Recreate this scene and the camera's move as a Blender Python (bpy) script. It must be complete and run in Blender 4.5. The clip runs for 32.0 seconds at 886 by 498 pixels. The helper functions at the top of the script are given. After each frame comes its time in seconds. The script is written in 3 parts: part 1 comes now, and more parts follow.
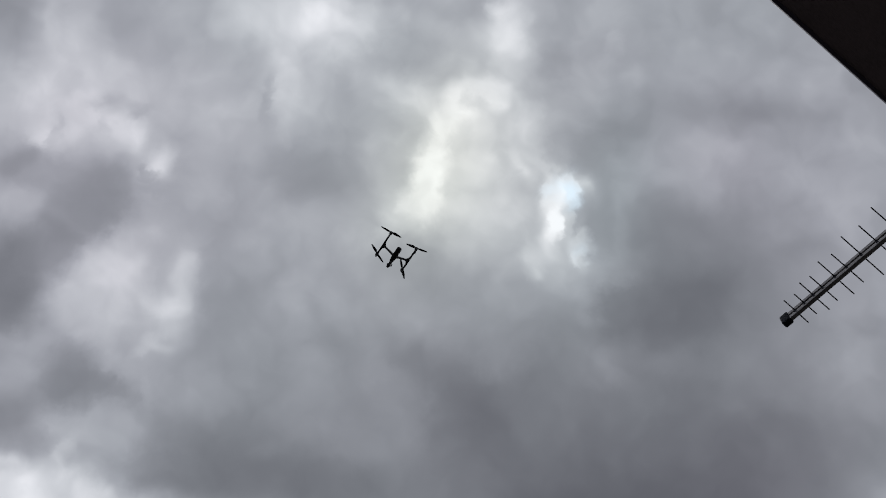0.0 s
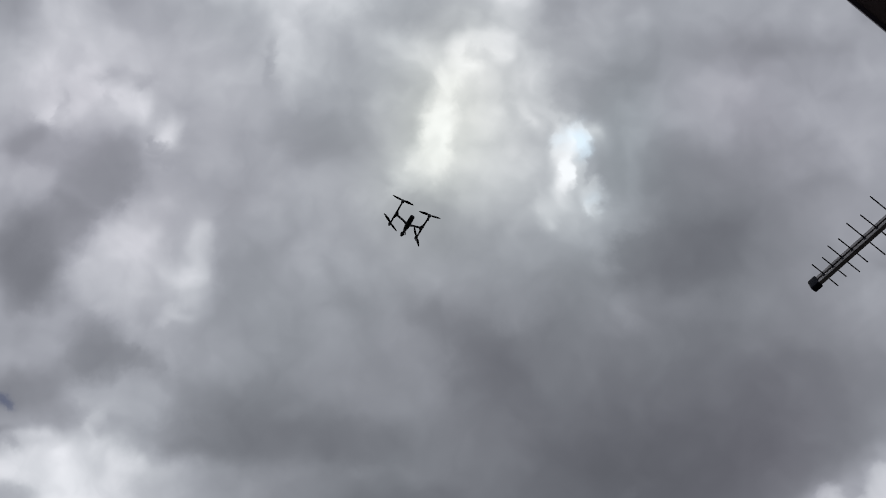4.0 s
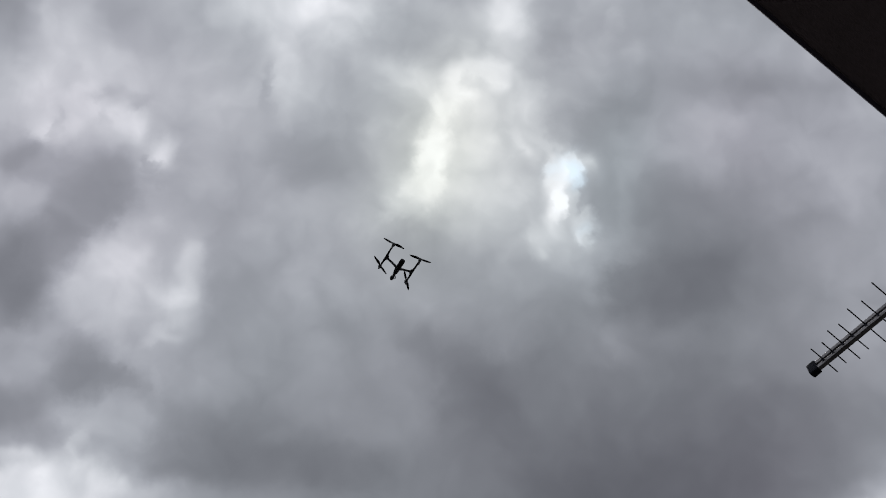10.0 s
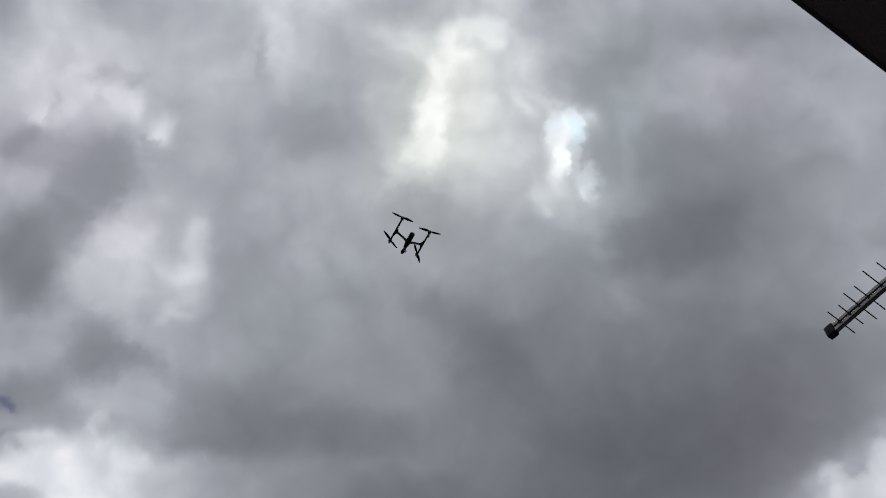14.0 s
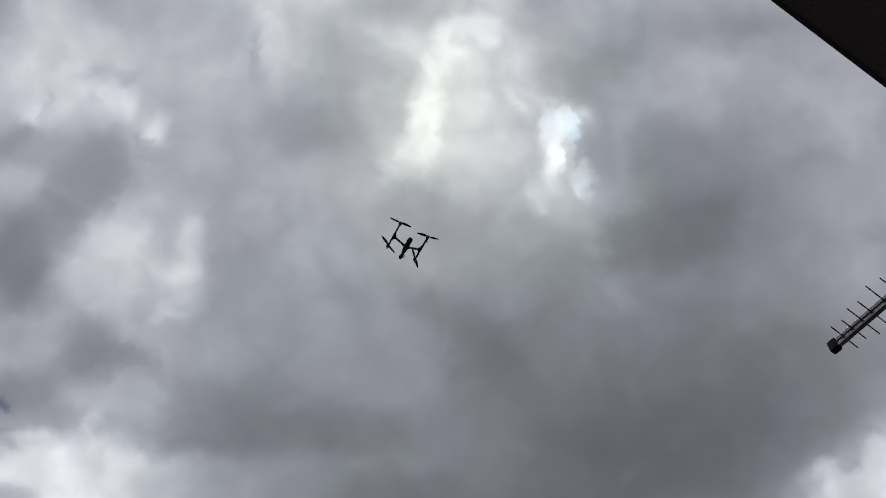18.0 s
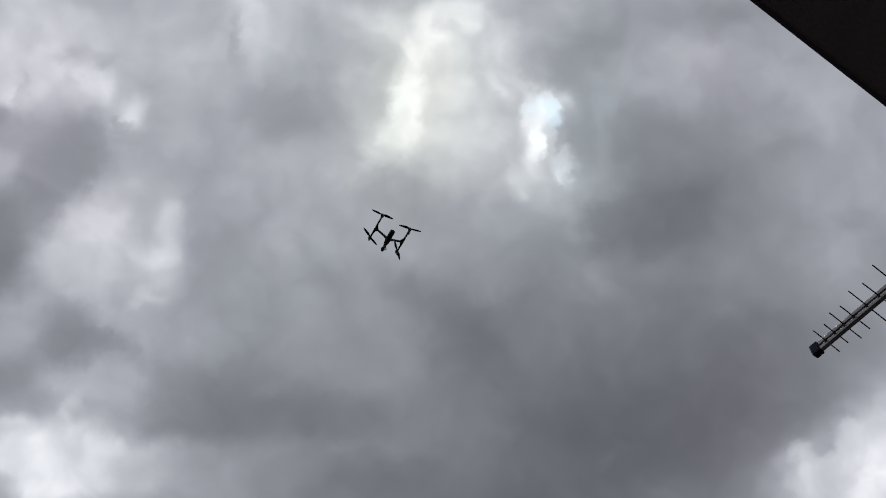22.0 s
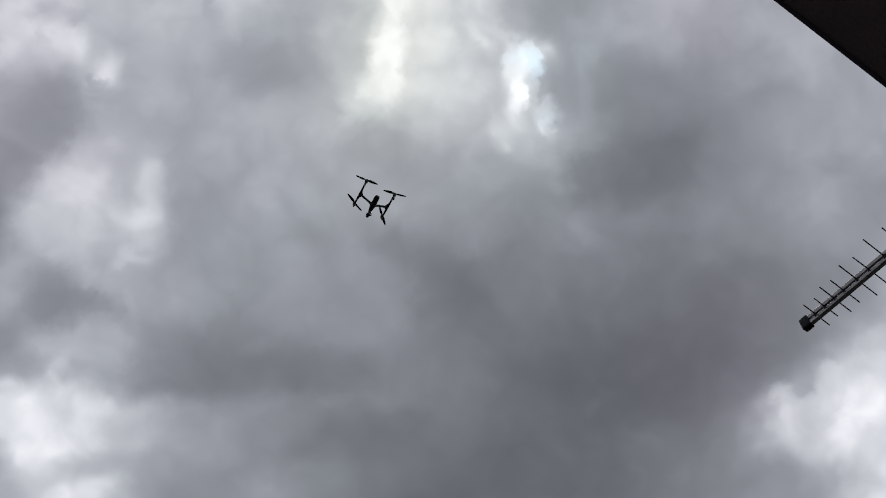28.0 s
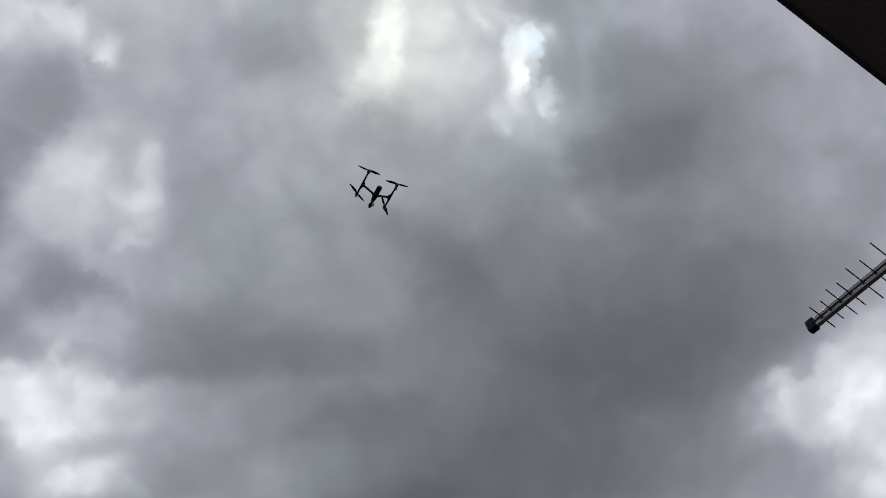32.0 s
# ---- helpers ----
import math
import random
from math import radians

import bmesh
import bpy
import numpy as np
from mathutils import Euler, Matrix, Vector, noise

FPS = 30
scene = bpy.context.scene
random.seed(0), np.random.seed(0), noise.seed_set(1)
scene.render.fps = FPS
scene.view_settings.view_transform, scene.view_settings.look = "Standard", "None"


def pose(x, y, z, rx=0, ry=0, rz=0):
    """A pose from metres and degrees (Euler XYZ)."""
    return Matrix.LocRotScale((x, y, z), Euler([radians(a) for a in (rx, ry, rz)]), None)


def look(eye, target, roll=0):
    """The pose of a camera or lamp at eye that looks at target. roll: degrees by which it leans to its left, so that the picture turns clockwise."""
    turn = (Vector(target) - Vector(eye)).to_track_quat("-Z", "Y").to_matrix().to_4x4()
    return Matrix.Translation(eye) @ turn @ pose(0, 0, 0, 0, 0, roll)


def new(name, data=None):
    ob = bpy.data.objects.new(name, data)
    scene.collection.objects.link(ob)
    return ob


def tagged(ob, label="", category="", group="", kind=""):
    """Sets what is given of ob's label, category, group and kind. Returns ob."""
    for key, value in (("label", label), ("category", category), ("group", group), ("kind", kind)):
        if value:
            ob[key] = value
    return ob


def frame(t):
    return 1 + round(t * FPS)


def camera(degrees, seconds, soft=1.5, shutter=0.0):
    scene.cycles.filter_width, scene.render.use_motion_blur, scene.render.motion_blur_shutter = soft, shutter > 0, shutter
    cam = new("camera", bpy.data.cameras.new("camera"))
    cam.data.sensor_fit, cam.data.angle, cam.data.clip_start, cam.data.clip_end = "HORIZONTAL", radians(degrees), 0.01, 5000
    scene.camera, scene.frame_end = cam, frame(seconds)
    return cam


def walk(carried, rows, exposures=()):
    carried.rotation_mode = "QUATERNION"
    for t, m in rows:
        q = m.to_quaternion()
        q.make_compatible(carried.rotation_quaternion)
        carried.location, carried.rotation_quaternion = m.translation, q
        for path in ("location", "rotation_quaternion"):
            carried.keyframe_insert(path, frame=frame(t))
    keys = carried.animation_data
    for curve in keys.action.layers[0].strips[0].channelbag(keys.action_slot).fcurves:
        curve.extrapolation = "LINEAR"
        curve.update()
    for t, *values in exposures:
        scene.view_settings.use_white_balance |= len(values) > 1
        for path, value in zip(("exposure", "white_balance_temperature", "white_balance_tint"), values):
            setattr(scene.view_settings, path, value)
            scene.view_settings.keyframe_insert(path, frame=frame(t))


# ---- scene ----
cam = camera(57.8, 32.0, soft=1.0)
# seconds, place in metres, turn in degrees
PATH = [
    (0, 0.1311, 0.3947, 1.2043, 157.109, -6.720, -0.258),
    (0.5, 0.1265, 0.3658, 1.2303, 156.429, -6.960, 0.810),
    (1, 0.1149, 0.3556, 1.2293, 155.606, -7.284, 0.921),
    (1.5, 0.1087, 0.3516, 1.2437, 155.058, -7.443, 1.236),
    (2, 0.0864, 0.3256, 1.2112, 154.608, -7.425, 1.512),
    (2.5, 0.0783, 0.3337, 1.2290, 154.218, -7.112, 1.618),
    (3, 0.0560, 0.3105, 1.2162, 153.670, -6.803, 1.817),
    (3.5, 0.0903, 0.3208, 1.2877, 153.642, -6.531, 2.318),
    (5.5, 0.1204, 0.2533, 1.4285, 153.560, -5.796, 3.938),
    (6, 0.1407, 0.2409, 1.4400, 152.800, -5.056, 2.317),
    (6.5, 0.1437, 0.2336, 1.4662, 153.513, -4.798, 1.537),
    (7, 0.1250, 0.2322, 1.4659, 154.456, -5.375, 1.661),
    (7.5, 0.1218, 0.2008, 1.5075, 154.705, -5.613, 2.366),
    (8, 0.1160, 0.2014, 1.5130, 154.960, -5.834, 1.614),
    (8.5, 0.1050, 0.1467, 1.5066, 155.008, -6.062, 1.682),
    (9, 0.1049, 0.1709, 1.5589, 155.359, -6.305, 1.291),
    (9.5, 0.0965, 0.1204, 1.5506, 155.532, -6.180, 1.527),
    (10, 0.0960, 0.1467, 1.5971, 155.673, -6.382, 1.360),
    (10.5, 0.0841, 0.1032, 1.5800, 155.241, -6.087, 1.652),
    (11, 0.0958, 0.1336, 1.6049, 154.064, -5.677, 0.363),
    (11.5, 0.0741, 0.0917, 1.5705, 153.375, -5.966, 0.546),
    (12, 0.0549, 0.0947, 1.5737, 153.628, -6.444, 1.144),
    (12.5, 0.0460, 0.0656, 1.5881, 153.499, -6.159, 2.198),
    (13, 0.0520, 0.0733, 1.6140, 153.246, -5.727, 3.086),
    (13.5, 0.0425, 0.0473, 1.5971, 152.751, -5.564, 3.797),
    (15.5, 0.0574, 0.0121, 1.6496, 152.839, -5.000, 5.107),
    (16, 0.0403, -0.0021, 1.6415, 152.360, -5.008, 5.150),
    (16.5, 0.0346, -0.0113, 1.6554, 151.757, -4.701, 5.329),
    (17, -0.0017, -0.0274, 1.6340, 151.370, -4.657, 5.055),
    (17.5, 0.0072, -0.0263, 1.6738, 151.618, -4.583, 4.562),
    (18, 0.0017, -0.0561, 1.6535, 152.603, -4.969, 4.351),
    (18.5, 0.0170, -0.0483, 1.6973, 153.100, -4.916, 4.328),
    (19, 0.0305, -0.0518, 1.7218, 152.974, -4.122, 4.080),
    (19.5, 0.0351, -0.0620, 1.7244, 152.311, -3.573, 4.043),
    (20, 0.0190, -0.0765, 1.7255, 151.575, -3.679, 3.906),
    (20.5, 0.0169, -0.0778, 1.7413, 151.371, -4.026, 4.212),
    (21, -0.0022, -0.1002, 1.7191, 151.559, -4.440, 4.025),
    (21.5, -0.0035, -0.0996, 1.7337, 151.654, -4.394, 3.557),
    (22, -0.0160, -0.1233, 1.7308, 151.620, -3.849, 3.582),
    (22.5, -0.0104, -0.1184, 1.7428, 151.467, -3.358, 3.444),
    (23, 0.0024, -0.1207, 1.7756, 150.914, -3.068, 3.817),
    (23.5, -0.0111, -0.1226, 1.7779, 150.669, -2.963, 3.940),
    (24, -0.0157, -0.1536, 1.7800, 150.707, -2.640, 4.376),
    (24.5, -0.0260, -0.1518, 1.7678, 150.794, -2.528, 4.012),
    (25, -0.0115, -0.1694, 1.8178, 150.522, -2.510, 4.311),
    (25.5, -0.0310, -0.1909, 1.7955, 149.928, -2.674, 3.976),
    (27.5, -0.0533, -0.1952, 1.8396, 148.540, -2.477, 3.737),
    (28, -0.0372, -0.2247, 1.8593, 148.272, -2.264, 4.092),
    (28.5, -0.0600, -0.2122, 1.8509, 148.371, -2.756, 2.978),
    (29, -0.0755, -0.2196, 1.8498, 148.238, -2.385, 2.657),
    (29.5, -0.0723, -0.2227, 1.8684, 148.283, -1.875, 2.884),
    (30, -0.0407, -0.2578, 1.9066, 147.607, -0.967, 3.473),
    (30.5, -0.0849, -0.2440, 1.8741, 148.162, -1.527, 2.415),
    (31, -0.0949, -0.2400, 1.8716, 148.129, -2.094, 2.210),
    (31.5, -0.0931, -0.2549, 1.8888, 147.695, -2.519, 2.502),
    (32, -0.0667, -0.3106, 1.9152, 147.056, -2.283, 4.062),
]
walk(cam, [(t, pose(*row)) for t, *row in PATH], [(0, -0.07), (6, -0.03), (12, 0.0), (18, 0.0), (21, 0.025), (32, 0.03)])

# ---- sky and light: broken overcast, the sun behind the thin part of the cloud deck ----
SIGHT = Matrix(((0.99279, 0.08874, 0.08056), (0.03975, -0.87791, 0.47718), (-0.11307, 0.47054, 0.87511)))   # right, up and away: the frame in which the cloud deck is laid out


def node(tree, kind, **settings):
    n = tree.nodes.new(kind)
    for key, value in settings.items():
        if key == "operation":
            n.operation = value
        elif key == "vector_type":
            n.vector_type = value
        elif key == "data_type":
            n.data_type = value
        elif key == "blend_type":
            n.blend_type = value
    return n


def math_node(tree, operation, a, b=None, c=None):
    n = node(tree, "ShaderNodeMath", operation=operation)
    for i, v in enumerate((a, b, c)):
        if v is None:
            continue
        if isinstance(v, (int, float)):
            n.inputs[i].default_value = v
        else:
            tree.links.new(v, n.inputs[i])
    return n.outputs[0]


def vector_node(tree, operation, a, b=None, scale=None):
    n = node(tree, "ShaderNodeVectorMath", operation=operation)
    for i, v in enumerate((a, b)):
        if v is None:
            continue
        if isinstance(v, (tuple, Vector)):
            n.inputs[i].default_value = v
        else:
            tree.links.new(v, n.inputs[i])
    if scale is not None:
        n.inputs["Scale"].default_value = scale
    return n.outputs["Value"] if operation == "DOT_PRODUCT" else n.outputs["Vector"]


def noise_node(tree, vector, scale, detail=4.0, rough=0.5, distortion=0.0):
    n = tree.nodes.new("ShaderNodeTexNoise")
    n.inputs["Scale"].default_value, n.inputs["Detail"].default_value = scale, detail
    n.inputs["Roughness"].default_value, n.inputs["Distortion"].default_value = rough, distortion
    if vector is not None:
        tree.links.new(vector, n.inputs["Vector"])
    return n


# Cloud masses on the deck: place (right, up), half width, half height (hundredths of the distance), turn in degrees, stops; edge: 1 soft, above 1 crisp
CLOUDS = []


def cloud(right, up, wide, high, turn, stops, edge=1.0):
    CLOUDS.append((right, up, wide, high, turn, stops, edge))


cloud(-50.4, 24.1, 13.8, 6.8, -6.3, 0.67, 1.5)   # bright wisps
cloud(-53.0, 19.6, 2.6, 1.5, -44.7, 0.48)
cloud(-43.0, 24.0, 2.5, 1.1, -10, -0.24)
cloud(-40.0, 22.7, 0.8, 1.4, -0.1, -0.19)
cloud(-40.3, 20.1, 1.9, 2.0, 0, 0.41, 1.15)
cloud(-36.2, 16.8, 2.1, 2.2, -15, 0.91)
cloud(-36.8, 14.4, 0.9, 1.5, -0.1, -0.16)
cloud(-51.0, 34.6, 6.4, 4.2, -0.3, 0.34, 1.5)
cloud(-57.9, 32.4, 4.4, 8.8, 1.3, -0.42, 1.5)
cloud(-47.1, 8.7, 8.1, 5.4, 51.1, -0.34, 1.8)   # dark hollow
cloud(-48.4, 13.1, 1.8, 1.4, -0, 0.26)
cloud(-54.4, 14.1, 2.7, 1.7, -0.1, -0.31, 1.15)
cloud(-52.1, 8.6, 2.5, 2.2, -19.9, 0.49, 1.15)
cloud(-52.5, 0.1, 4.5, 5.6, 0.6, -0.82, 1.5)
cloud(-41.0, 7.3, 2.3, 1.8, 30.2, 0.51, 1.15)
cloud(-41.4, 3.4, 4.4, 2.2, -0.1, 0.23, 1.15)   # white bank
cloud(-42.7, -1.1, 4.8, 5.4, 0.4, 0.6, 1.5)
cloud(-38.2, 3.8, 2.8, 2.0, -0.5, 0.51, 1.15)
cloud(-31.5, 1.5, 2.0, 4.5, -5.3, 0.61, 1.15)
cloud(-34.4, -1.1, 3.9, 2.1, -0.7, 0.49, 1.15)
cloud(-34.2, -3.0, 2.9, 1.3, -0.1, 0.18)
cloud(-33.7, -5.9, 1.6, 1.1, 0, 0.33)
cloud(-25.2, 2.8, 3.6, 6.6, 3.3, -0.31)
cloud(-43.6, -11.8, 4.1, 3.6, -0.1, -0.54, 1.5)
cloud(-38.6, -8.4, 3.0, 1.4, -20.1, 0.26)
cloud(-38.8, -17.6, 4.0, 2.6, 0.4, 0.52, 1.15)
cloud(-45.4, -16.2, 1.4, 1.5, 0, 0.23)
cloud(-53.2, -16.3, 4.8, 3.0, 7.5, -0.64, 1.15)
cloud(-43.8, -20.6, 1.2, 1.3, 0, 0.47)   # low white bank
cloud(-50.6, -22.5, 3.3, 1.0, 0.8, 0.61)
cloud(-54.4, -21.9, 1.0, 0.9, -0, -0.44)
cloud(-51.7, -25.6, 6.4, 2.4, 2.3, 1.09, 1.15)
cloud(-39.3, -25.1, 3.5, 3.0, -0.3, 0.84, 1.15)
cloud(-44.8, -29.0, 7.4, 2.9, 4.3, 0.61, 1.15)
cloud(-32.2, -27.5, 3.6, 2.5, 0, 0.21, 1.15)
cloud(-31.5, -22.9, 5.9, 1.2, 4.8, -0.35)
cloud(-23.2, -21.6, 4.6, 3.2, 0.6, -0.46)
cloud(-16.3, 16.1, 7.6, 4.9, -2.7, -0.65)
cloud(-21.5, 25.1, 1.4, 3.9, 8.3, 0.35)
cloud(-22.0, 26.1, 0.7, 2.1, 0.5, -0.24)
cloud(-12.7, 26.3, 3.8, 7.2, -1.6, -0.42)
cloud(-15.1, 37.7, 5.9, 3.0, 0.1, 0.7)
cloud(-25.5, 35.2, 6.6, 5.3, -0.7, 0.55)
cloud(0.9, 19.1, 24.3, 13.4, -16.1, 0.89)   # sun glow
cloud(2.3, 29.6, 3.1, 3.0, 40, 0.31)
cloud(0.6, 26.3, 3.1, 2.6, 29.4, 0.38)
cloud(-1.4, 21.0, 2.5, 6.7, -12.2, 0.37)   # sun core
cloud(-3.3, 24.7, 1.3, 1.1, 0, -0.17)
cloud(-3.0, 14.6, 3.4, 2.7, 20.2, 0.48)
cloud(-5.3, 13.0, 3.0, 1.9, 19.4, 0.23)
cloud(-7.3, 29.2, 3.8, 1.9, -24.2, 0.44)
cloud(5.6, 29.8, 2.0, 1.3, 0.1, 0.43)
cloud(5.0, 27.7, 1.2, 1.3, 0, 0.52)
cloud(6.5, 36.7, 3.7, 4.4, 0.3, 0.86)
cloud(9.7, 21.1, 2.4, 1.1, -40.4, 0.46)
cloud(13.9, 19.2, 1.4, 1.6, 0.1, 0.55, 1.25)   # rift rim
cloud(16.3, 18.9, 1.5, 1.3, -0, 0.65, 1.25)
cloud(13.9, 15.1, 1.6, 4.4, -9.1, 0.7, 1.25)
cloud(17.7, 10.6, 1.6, 2.1, 14.4, 0.58, 1.25)
cloud(10.8, 8.9, 1.6, 1.1, -20.1, 0.23)
cloud(11.5, 7.0, 0.7, 0.9, 0, 0.29, 1.25)
cloud(19.6, 15.0, 1.6, 4.1, 0, -0.29, 1.25)
cloud(20.1, 24.6, 4.6, 6.4, -15.6, -0.57)
cloud(21.6, 32.5, 2.1, 4.8, -9.3, 0.14, 1.25)
cloud(30.9, 4.6, 11.5, 4.5, 15.6, -0.8)   # slate bank
cloud(29.6, 13.1, 9.9, 5.7, -7.2, -0.8)
cloud(40.4, 18.9, 9.4, 2.9, 4.3, -0.24)
cloud(28.0, 23.2, 2.9, 2.9, 0, -0.21)
cloud(36.3, 30.3, 13.7, 2.9, 2.6, -0.42)
cloud(49.0, 19.8, 4.9, 4.2, -0, 0.17)
cloud(45.4, 14.1, 5.2, 2.5, 24.5, -0.29)
cloud(52.5, -1.4, 4.2, 6.5, -0.3, 0.34)
cloud(6.7, -10.4, 4.7, 6.0, -23.6, -0.42)
cloud(-0.9, -5.5, 4.9, 2.9, -20.5, -0.37)
cloud(23.0, -2.7, 3.5, 1.5, -35.3, 0.2)
cloud(28.7, -13.9, 41.0, 18.3, 6.3, -1.07)   # slate mass
cloud(22.9, -25.4, 13.9, 9.9, 6, -0.76)
cloud(42.7, -11.3, 5.3, 5.9, 0, -0.2)
cloud(37.7, -23.7, 7.8, 8.5, -0.8, -0.45)
cloud(-25.2, -16.4, 8.3, 3.8, 8.2, -0.5)
cloud(-13.2, -20.9, 8.2, 3.1, -1.4, -0.62)
cloud(-10.1, -28.0, 9.5, 3.7, -1.3, -0.25)
cloud(-10.1, -23.9, 2.8, 1.1, -0, 0.14)
cloud(1.0, -30.9, 20.2, 4.8, -3.8, -0.63)
cloud(15.3, -39.6, 27.9, 6.9, 3.2, -1.18)
cloud(-1.8, -40.7, 9.0, 5.1, -1.6, -0.62)
cloud(-27.0, -37.9, 8.7, 6.1, 0.7, -0.33)
cloud(2.6, -22.5, 4.2, 4.4, -20, -0.14)
cloud(52.0, -28.7, 3.0, 2.7, -0, -0.2, 1.7)   # white break
cloud(-46.2, -28.0, 4.2, 5.1, 2.9, 0.42, 1.5)
cloud(-43.2, -23.3, 3.0, 2.2, 2.9, 0.42, 1.15)
cloud(-41.8, -35.7, 5.1, 2.7, -6.5, 0.94)
cloud(-49.9, -37.9, 2.5, 2.1, 3, -0.23)
cloud(-35.0, -29.2, 3.5, 1.7, 2.9, 0.24, 1.15)
cloud(63.7, -28.4, 10.6, 12.9, 3.7, 1.09, 1.7)   # white break
cloud(51.6, -28.1, 7.2, 4.9, 9.6, 0.92, 1.7)
cloud(59.4, -25.5, 3.6, 2.0, 18.8, 0.24, 1.7)
cloud(47.8, -28.4, 1.5, 1.4, 3, 0.25, 1.7)
cloud(64.0, -39.5, 4.4, 3.6, 2.9, 0.4, 1.7)
cloud(71.0, -27.0, 6.0, 11.8, 5.7, 0.44, 1.7)
cloud(63.5, -11.9, 6.0, 8.4, 0, 0.38)
cloud(-43.6, 11.7, 6.0, 3.7, 30, -0.24, 1.8)
cloud(-2.5, 18.7, 3.7, 5.6, -14, 0.14)
cloud(-52.0, 0.4, 3.9, 3.9, 0, -0.15, 1.6)
cloud(-36.1, 16.3, 1.5, 1.4, 0, 0.15, 1.2)

# Veils: lumps and hollows with an outline of their own, drawn one over the other on the deck: place, half width, half height, turn, level in stops, cover; edge as above; fade: how far the cover thins out along the turn
VEILS = []


def veil(right, up, wide, high, turn, level, cover, edge=1.5, fade=0.0):
    VEILS.append((right, up, wide, high, turn, level, cover, edge, fade))


# -- drawn from broad to fine
veil(-53.5, -0.6, 3.9, 4.9, 20, -0.58, 0.6, 1.2)   # broken bank: violet hollow and its pale rims
veil(-47.5, 6.4, 9.2, 3.9, 43, 0.00, 0.55)
veil(-43.6, 11.0, 4.4, 5.6, 135, 0.09, 0.8, 3.4, 0.8)
veil(-47.8, 4.6, 3.5, 4.9, 135, -0.09, 0.6, 2, 0.7)
veil(-52.4, 9.2, 2.8, 2.5, 20, 0.54, 0.6, 1.3)
veil(-51.3, 13.6, 5.3, 2.1, -5, 0.18, 0.75, 1.6)
veil(-44.6, 26.8, 7.7, 2.8, 0, 0.86, 0.4, 1.2)
veil(-52.4, 19.8, 4.2, 2.5, -15, 1.03, 0.6, 1.4)
veil(-51.7, 18.4, 1.3, 1.5, 0, 1.22, 0.7)
veil(-47.1, 23.0, 2.5, 2.1, 0, 1.00, 0.5, 1.4)
veil(-40.8, 20.4, 2.0, 1.4, 20, 1.03, 0.65, 1.6)
veil(-40.2, 22.7, 1.8, 1.1, 20, 0.46, 0.45)
veil(-43.9, 23.3, 2.1, 0.8, 20, 0.61, 0.5, 1.4)
veil(-37.3, 8.5, 4.2, 3.2, 45, 0.76, 0.5)
veil(-40.1, 4.9, 4.2, 2.5, 20, 0.86, 0.5)
veil(-36.3, 17.3, 2.1, 1.4, -50, 1.29, 0.65, 1.4)
veil(-37.6, 15.1, 1.4, 1.0, -25, 0.30, 0.7, 1.8)
veil(-36.1, 13.1, 1.8, 1.0, -5, 0.34, 0.55)
veil(-21.5, 27.2, 1.5, 5.6, 4, 1.08, 0.8, 1.6)
veil(-23.7, 26.1, 0.8, 2.8, 0, 0.38, 0.5)
veil(-17.9, 17.0, 5.3, 3.2, -10, 0.18, 0.4, 1.2)
veil(-52.0, 20.1, 1.5, 3.0, 0, 1.21, 0.6, 1.8)
veil(-46.9, 21.2, 1.8, 2.5, 0, 1.06, 0.5, 1.8)
veil(-40.8, 20.1, 1.7, 2.0, 0, 1.10, 0.55, 1.8)
veil(-49.7, 18.9, 0.8, 1.8, -10, 0.70, 0.5, 1.6)
veil(-44.1, 20.5, 1.1, 2.5, -10, 0.72, 0.5, 1.6)
veil(-41.1, -0.3, 6.7, 5.3, 10, 0.95, 0.65, 2)   # white bank
veil(-31.0, 1.1, 1.8, 3.9, 180, 0.69, 0.6, 1.6, 0.4)
veil(-34.2, 2.5, 1.1, 2.8, -5, 0.54, 0.45)
veil(-34.8, -4.2, 4.2, 2.5, 30, 0.72, 0.5, 1.6)
veil(-34.1, -5.6, 3.2, 1.0, 40, 0.83, 0.5, 1.6)
veil(-26.7, 2.9, 2.7, 9.2, 0, 0.18, 0.5, 1.8, 0.8)
veil(-44.6, -8.4, 3.5, 1.8, 10, 0.00, 0.5, 1.4)
veil(-43.2, -11.5, 4.4, 3.2, 20, -0.25, 0.65, 1.7)
veil(-38.7, -11.5, 2.8, 1.5, -30, -0.09, 0.6, 1.7)
veil(-35.4, -13.3, 1.0, 1.3, 0, 0.13, 0.4)
veil(-52.0, -7.7, 2.3, 1.5, 20, 0.57, 0.6, 1.6)
veil(-48.2, -17.5, 4.2, 3.5, 0, -0.11, 0.5, 1.4)
veil(-44.6, -15.8, 2.1, 1.3, -40, 0.48, 0.4)
veil(-39.2, -17.9, 5.6, 4.1, -20, 0.65, 0.6, 2, 0.6)
veil(-43.6, -20.2, 2.3, 1.0, 60, 0.97, 0.5)
veil(-37.3, -9.4, 2.8, 1.4, -15, 0.54, 0.5, 1.6)
veil(-33.9, -12.6, 0.7, 2.4, 0, 0.59, 0.5, 1.6)
veil(-30.4, -14.0, 2.8, 4.9, 0, 0.13, 0.4, 1.8, 0.5)
veil(-44.6, -16.3, 1.5, 1.5, 0, 0.50, 0.45, 1.6)
veil(-36.9, -17.5, 3.5, 2.1, 0, 0.65, 0.4)
veil(-47.8, -26.3, 9.9, 2.7, -5, 1.36, 0.75, 1.8)   # low white bank
veil(-53.1, -26.3, 3.2, 2.1, 0, 1.49, 0.6, 1.6)
veil(-41.1, -25.3, 3.9, 3.2, 20, 1.30, 0.7, 2)
